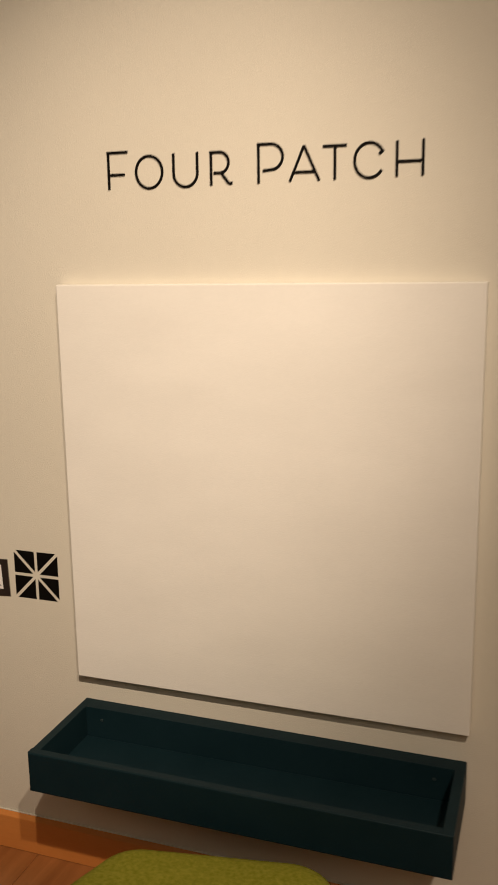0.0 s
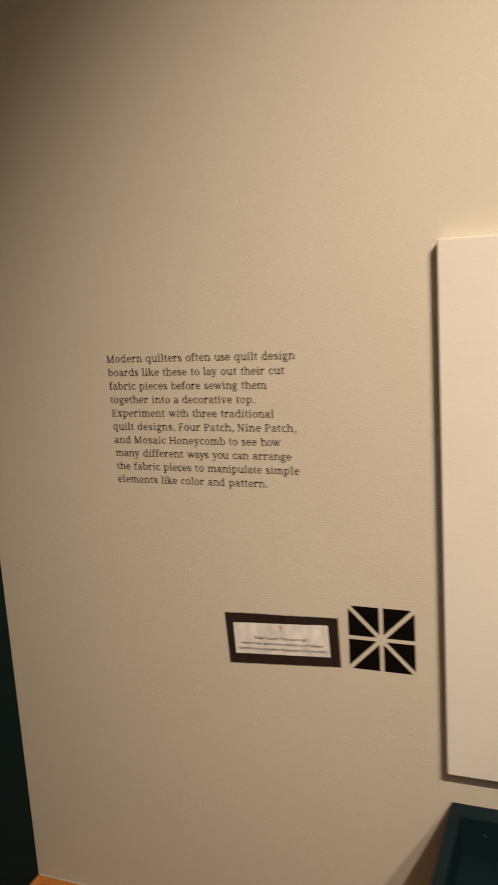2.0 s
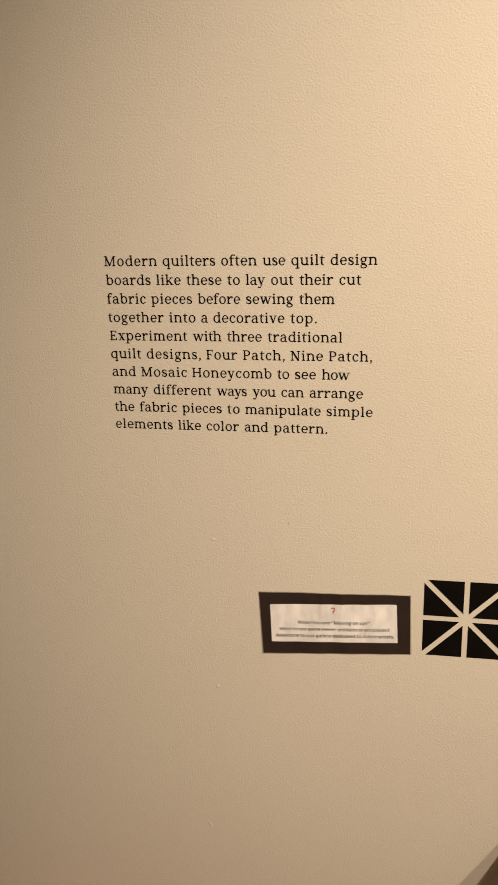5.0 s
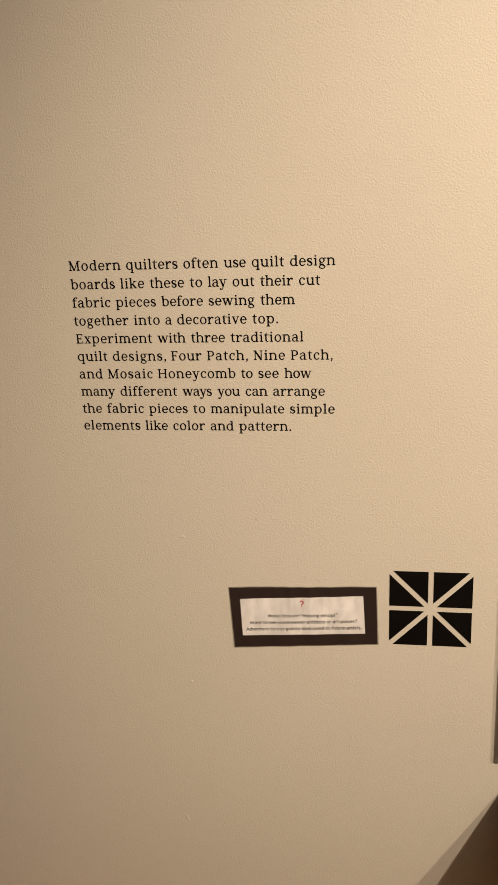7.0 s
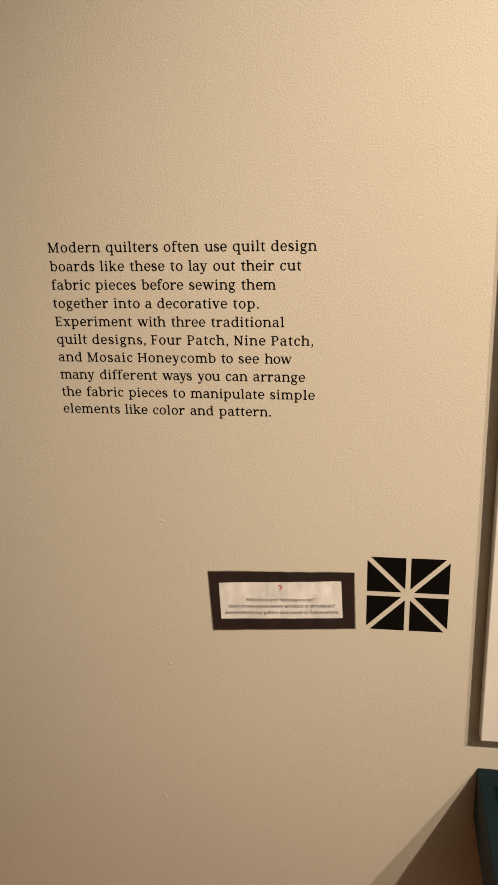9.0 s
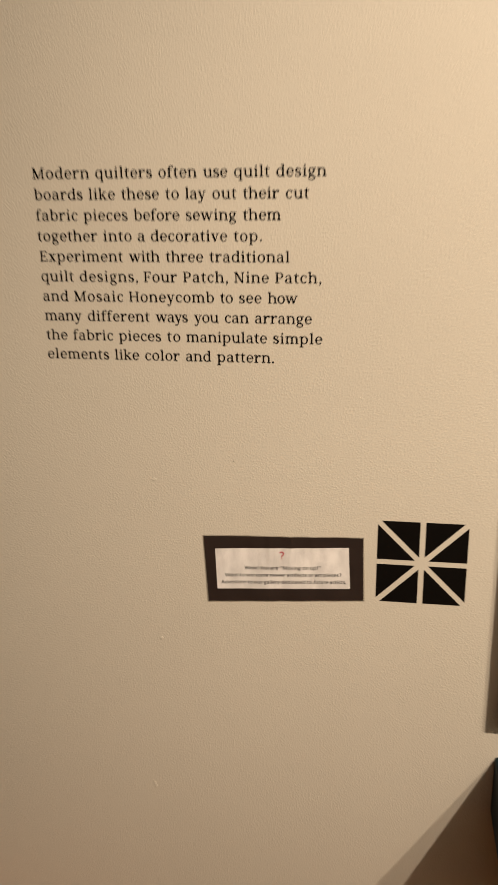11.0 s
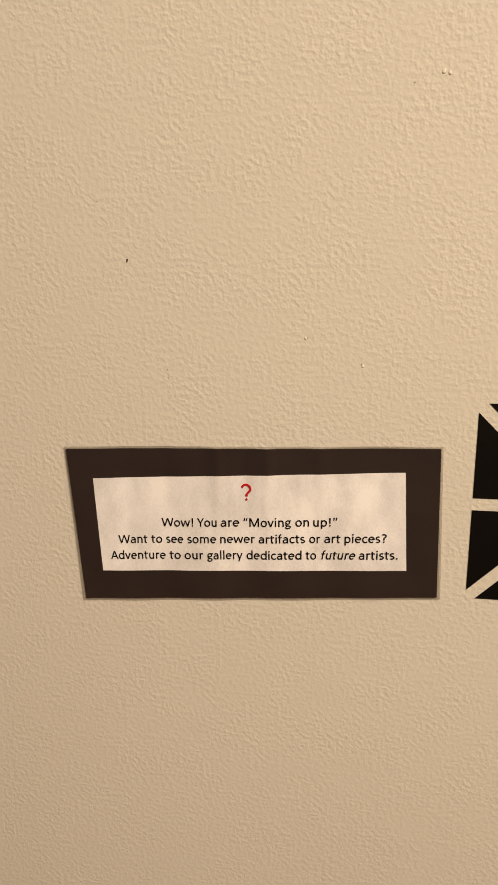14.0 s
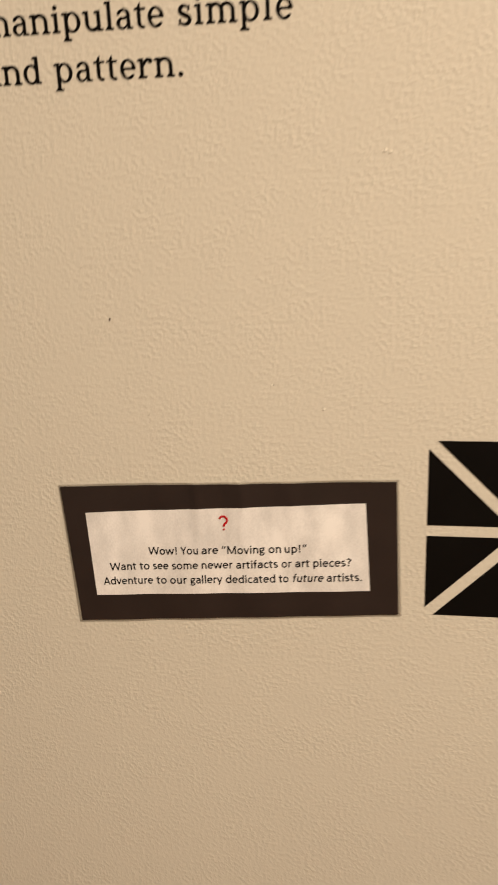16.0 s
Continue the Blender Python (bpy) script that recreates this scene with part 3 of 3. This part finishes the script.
letter("letter_p", [(0.516, 0), (0.516, BIG)], [(0.5125, BIG - 0.0030), (0.542, BIG - 0.0030)] + arc(0.545, 0.0560, 0.0275, 0.0275, 90, -75) + [(0.526, 0.0270)])
letter("letter_a", [(0.589, 0.0012), (0.6215, 0.0760)], [(0.6215, 0.0760), (0.656, 0.0012)], [(0.598, 0.0205), (0.648, 0.0205)])
letter("letter_t", [(0.664, SMALL - 0.0030), (0.717, SMALL - 0.0030)], [(0.691, 0.0015), (0.691, SMALL)])
letter("letter_c", [(0.7880, 0.0500), (0.7920, 0.0545)] + arc(0.767, 0.0385, 0.0325, 0.0362, 30, 325, 40))
letter("letter_h", [(0.826, 0.0020), (0.826, SMALL + 0.0005)], [(0.881, 0.0025), (0.881, SMALL + 0.0015)], [(0.826, 0.0330), (0.881, 0.0330)])


# ---- star of eight black triangles ----
def star():
    """A square of eight vinyl triangles with bare bands of wall between them."""
    base = thing("wall_decal", "black quilt star decal of eight triangles on the cream wall", "wall decal")
    cx, cz, half, band, leg = -0.1308, 0.8729, 0.0678, 0.0043, 0.0574
    for i in range(8):
        q, flip = i // 2, i % 2
        tri = [(band, half - leg), (band, half), (band + leg, half)]
        if flip:
            tri = [(z, x) for x, z in tri]
        turn = Matrix.Rotation(radians(90 * q), 2)
        bm = bmesh.new()
        corners = [turn @ Vector(p) for p in tri]
        prism(bm, [(cx + p.x, cz + p.y) for p in corners], -0.0005, -0.0001)
        part("triangle", bm, VINYL, base)


star()

# ---- laminated notice ----
notice = thing("notice", "laminated white paper notice on a dark card, taped to the wall", "notice", at=(-0.3435, 0, 0.8505))


def ripple(x, z):
    """How far the notice stands off the wall: gentle waves, and a few upright creases that die out downwards."""
    out = 0.0010 * (0.6 + 0.5 * math.sin(x * 43.0 + 1.2) * (0.65 + 7.0 * z) + 0.25 * math.sin(x * 110.0 + z * 28.0))
    fade = min(1.0, max(0.15, 0.6 + z * 16.0))
    for at, wide, high in ((-0.022, 0.0045, 0.0007), (-0.004, 0.0060, -0.0006), (0.012, 0.0040, 0.0006), (0.047, 0.0070, 0.0006), (-0.058, 0.0080, -0.0006)):
        out += high * fade * math.exp(-(((x - at) / wide) ** 2))
    return out


def sheet(outline, y, thick, nx=110, nz=16):
    """A thin rippled sheet over four corners (lower left, lower right, upper right, upper left)."""
    bm = bmesh.new()
    a, b, c, d = [Vector(p) for p in outline]
    rows = {}
    for side in (0, 1):
        for i in range(nx + 1):
            for j in range(nz + 1):
                u, v = i / nx, j / nz
                p = a.lerp(b, u).lerp(d.lerp(c, u), v)
                rows[side, i, j] = bm.verts.new((p.x, -(y + ripple(p.x, p.y) + thick * side), p.y))
    for i in range(nx):
        for j in range(nz):
            for side in (0, 1):
                bm.faces.new([rows[side, i, j], rows[side, i + 1, j], rows[side, i + 1, j + 1], rows[side, i, j + 1]])
    edge = [(i, 0) for i in range(nx)] + [(nx, j) for j in range(nz)] + [(i, nz) for i in range(nx, 0, -1)] + [(0, j) for j in range(nz, 0, -1)]
    for f in bm.faces:
        f.smooth = True
    rim = [[bm.verts.new(rows[side, *e].co) for side in (0, 1)] for e in edge]
    for n, (low, high) in enumerate(rim):
        low2, high2 = rim[(n + 1) % len(rim)]
        bm.faces.new([low, low2, high2, high])
    return bm


def near(x, z):
    return x + 0.3435, z - 0.8505


card = part("card", sheet([near(-0.4642, 0.7873), near(-0.2177, 0.8047), near(-0.2205, 0.9103), near(-0.4700, 0.9009)], 0.0010, 0.0004), CARD, notice, "dark brown-black card backing")
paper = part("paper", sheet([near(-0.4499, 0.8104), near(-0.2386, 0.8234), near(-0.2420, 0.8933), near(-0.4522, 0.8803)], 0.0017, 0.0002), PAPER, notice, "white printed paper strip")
film_edge = part("laminate", sheet([near(-0.4668, 0.7850), near(-0.2153, 0.8030), near(-0.2190, 0.9115), near(-0.4715, 0.9023)], 0.0004, 0.0002), LAMINATE, notice, "clear laminate border")


def printed(text, z0, z1, mat, *starts, slants=()):
    """One printed line on the paper: its words begin at the given places, the last number is the line's end."""
    bm = bmesh.new()
    words = text.split()
    for i, w in enumerate(words):
        end = starts[i + 1] - (0.0 if i == len(words) - 1 else 0.0028)
        word(bm, w, SANS, starts[i], end, 0.0, 0.0098, 0.0002, slant=0.2 if i in slants else 0.0, stretch=True)
    slope = (z1 - z0) / (starts[-1] - starts[0])
    for v in bm.verts:
        x, z = near(v.co.x + 0.0004, z0 + 0.0009 + slope * (v.co.x - starts[0]) + v.co.z)
        v.co = Vector((x, -(0.0021 + ripple(x, z)) + v.co.y, z))
    return part("print_line", bm, mat, paper)


bm = bmesh.new()
stroke(bm, arc(0.0, 0.0085, 0.0029, 0.0029, 165, -60, 14) + [(0.0003, 0.0044), (0.0002, 0.0031)], 0.0015, -0.0003, 0.0)
prism(bm, arc(0.0002, 0.0009, 0.0008, 0.0008, 0, 330, 11), -0.0003, 0.0)
for v in bm.verts:
    x, z = near(v.co.x - 0.3462, v.co.z + 0.8692)
    v.co = Vector((x, -(0.0021 + ripple(x, z)) + v.co.y, z))
part("print_line", bm, RED, paper, "red question mark")
printed("Wow! You are \u201cMoving on up!\u201d", 0.8460, 0.8527, INK, -0.4058, -0.3807, -0.3644, -0.3488, -0.3135, -0.3015, -0.2854)
printed("Want to see some newer artifacts or art pieces?", 0.8317, 0.8425, INK, -0.4372, -0.4138, -0.4033, -0.3881, -0.3650, -0.3384, -0.3041, -0.2940, -0.2805, -0.2528)
printed("Adventure to our gallery dedicated to future artists.", 0.8192, 0.8307, INK, -0.4435, -0.4013, -0.3905, -0.3745, -0.3470, -0.3064, -0.2965, -0.2707, -0.2450, slants=(6,))

# ---- quilt design board and its tray ----
board = thing("design_board", "blank white flannel quilt design board on the wall", "design board", at=(0.5145, 0, 0.616))
board.rotation_euler = (0, -0.0035, 0)
bm = block(-0.514, 0.514, -0.031, -0.0005, 0.0, 1.0375, 0.0028, 3)
part("panel", bm, FLANNEL, board)

tray = thing("wall_tray", "dark teal painted wooden tray fixed to the wall", "tray", at=(0.513, 0, 0.430))
TW, TD, THI = 0.5105, 0.289, 0.105
SIDE, BACK = 0.024, 0.044
part("back_panel", block(-TW + SIDE, TW - SIDE, -BACK, -0.0005, 0.0, THI, 0.0006), TEAL, tray)


def rounded(bm, outer, offset=0.004):
    """Rounds the edges of a panel that lie on its outer side."""
    bmesh.ops.bevel(bm, geom=[e for e in bm.edges if all(outer(v.co) for v in e.verts)], offset=offset, segments=3, profile=0.5, affect="EDGES")
    return bm


part("front_panel", rounded(block(-TW, TW, -TD, -TD + 0.022, 0.0, THI), lambda p: p.y < -TD + 0.001), TEAL, tray)
part("side_panel", rounded(block(-TW, -TW + SIDE, -TD + 0.022, -0.0005, 0.0, THI), lambda p: p.x < -TW + 0.001 and p.z > 0.05), TEAL, tray)
part("side_panel", rounded(block(TW - SIDE, TW, -TD + 0.022, -0.0005, 0.0, THI), lambda p: p.x > TW - 0.001 and p.z > 0.05), TEAL, tray)
part("bottom_panel", block(-TW + SIDE, TW - SIDE, -TD + 0.022, -BACK, 0.004, 0.020, 0.001), TEAL, tray)
for sx in (-0.44, 0.44):
    bm = bmesh.new()
    bmesh.ops.create_cone(bm, cap_ends=True, segments=14, radius1=0.0045, radius2=0.0035, depth=0.002, matrix=pose(sx, -BACK - 0.0008, 0.072, 90))
    part("screw", bm, STEEL, tray, "painted-over screw head")


# ---- stool ----
def hexagon(radius, corner, z, turn, steps=7):
    """A ring of points round a hexagon with rounded corners."""
    out = []
    for i in range(6):
        a = radians(60 * i + turn)
        centre = Vector((math.cos(a), math.sin(a))) * (radius - corner / math.cos(radians(30)))
        for s in range(steps):
            b = a + radians(-30 + 60 * s / (steps - 1))
            out.append((centre.x + corner * math.cos(b), centre.y + corner * math.sin(b), z))
    return out


def loft(rings):
    bm = bmesh.new()
    made = [[bm.verts.new(p) for p in ring] for ring in rings]
    n = len(made[0])
    for a, b in zip(made, made[1:]):
        for i in range(n):
            bm.faces.new((a[i], a[(i + 1) % n], b[(i + 1) % n], b[i]))
    bm.faces.new(made[0][::-1]), bm.faces.new(made[-1])
    for f in bm.faces:
        f.smooth = True
    return bm


stool = thing("stool", "low hexagonal stool upholstered in olive green felt", "stool", at=(0.600, -0.745, FLOOR_Z))
HEX = 0.440
profile = ((0.010, 0.09, 0.336), (0.0, 0.09, 0.348), (0.0, 0.09, 0.401), (0.006, 0.09, 0.418), (0.018, 0.09, 0.429), (0.040, 0.09, 0.436), (0.12, 0.07, 0.440))
part("seat", loft([hexagon(HEX - inset, corner, z, 10) for inset, corner, z in profile]), FELT, stool, "olive green felt cushion")
part("base", loft([hexagon(HEX - 0.02, 0.08, 0.0, 10), hexagon(HEX - 0.012, 0.08, 0.01, 10), hexagon(HEX - 0.012, 0.08, 0.335, 10)]), FELT, stool, "felt-covered stool body")


# ---- marks on the wall ----
def mark(x, z, w, h, lean):
    bm = bmesh.new()
    ring = [(w * math.cos(a) * (1 + 0.2 * math.sin(3 * a)), h * math.sin(a)) for a in (radians(36 * i) for i in range(10))]
    c, s = math.cos(radians(lean)), math.sin(radians(lean))
    prism(bm, [(c * u - s * v, s * u + c * v) for u, v in ring], -0.0004, -0.0001)
    ob = part("wall_mark", bm, MARK)
    ob.location = (x, 0, z)
    tagged(ob, "tiny brown scuff mark on the cream wall", "mark", "scuff marks on the wall")


mark(-0.4200, 1.0270, 0.0005, 0.0013, -10)
mark(-0.3970, 0.9575, 0.0003, 0.0004, 0)
mark(-0.3966, 0.9520, 0.0003, 0.0003, 0)
mark(-0.4370, 1.0630, 0.0003, 0.0003, 0)
mark(-0.3060, 0.9800, 0.0003, 0.0003, 20)
mark(-0.2720, 0.9638, 0.0003, 0.0002, 0)
mark(-0.2470, 1.1265, 0.0003, 0.0003, 0)


def paint_blob(x, z, w, h, lean):
    """A low drip of wall paint, thicker at its lower end."""
    bm = bmesh.new()
    bmesh.ops.create_uvsphere(bm, u_segments=12, v_segments=8, radius=1.0)
    c, s = math.cos(radians(lean)), math.sin(radians(lean))
    for v in bm.verts:
        u, q = v.co.x * w * (1.0 - 0.3 * v.co.z), v.co.z * h
        v.co = Vector((c * u - s * q, v.co.y * 0.0004 * (1.0 - 0.5 * v.co.z), s * u + c * q))
    for f in bm.faces:
        f.smooth = True
    ob = part("paint_blob", bm, WALL)
    ob.location = (x, 0, z)
    tagged(ob, "small raised blob of cream wall paint", "paint blob", "paint blobs on the wall")


paint_blob(-0.5470, 0.9920, 0.0042, 0.0024, 8)
paint_blob(-0.5480, 0.7120, 0.0034, 0.0036, 40)
paint_blob(-0.5720, 0.4180, 0.0030, 0.0085, 20)
paint_blob(-0.2312, 1.1320, 0.0011, 0.0016, -25)
paint_blob(-0.2280, 1.1312, 0.0009, 0.0013, 10)
paint_blob(-0.2715, 0.9627, 0.0010, 0.0011, 0)
paint_blob(-0.3075, 0.9798, 0.0008, 0.0010, 0)

# ---- floor planks, running away from the wall; two narrow ones beside the tray are greyer and stop short of the baseboard ----
PLANK, LONG, NEAR = 0.194, 1.2, -1.9
seams = [-0.370 + PLANK * i for i in range(-3, 20)] + [-0.370 - PLANK / 2]
seams = [WEST + 0.016] + sorted(x for x in seams if WEST + 0.03 < x < EAST - 0.02) + [EAST]
plank_mesh = {}
far_boards = bmesh.new()
for column, (x0, x1) in enumerate(zip(seams, seams[1:])):
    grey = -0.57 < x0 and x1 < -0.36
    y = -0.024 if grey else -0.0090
    end = y - LONG * (0.3 + (column * 0.37) % 0.7)
    while y > SOUTH + 0.02:
        end = max(end, SOUTH + 0.02)
        if y > NEAR:
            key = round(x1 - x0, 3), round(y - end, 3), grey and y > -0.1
            if key not in plank_mesh:
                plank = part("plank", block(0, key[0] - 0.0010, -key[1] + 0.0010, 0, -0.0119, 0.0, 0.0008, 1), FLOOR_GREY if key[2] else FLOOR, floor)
                plank_mesh[key] = plank.data
            else:
                plank = new("plank", plank_mesh[key])
                plank.parent = floor
            plank.location = (x0, y, FLOOR_Z)
        else:
            bmesh.ops.create_cube(far_boards, size=1.0, matrix=Matrix.LocRotScale(Vector(((x0 + x1) / 2, (y + end) / 2, FLOOR_Z - 0.006)), None, Vector((x1 - x0 - 0.0014, y - end - 0.0014, 0.0118))))
        y, end = end, end - LONG
tagged(part("floor_boards", far_boards, FLOOR, floor), kind="stuff")
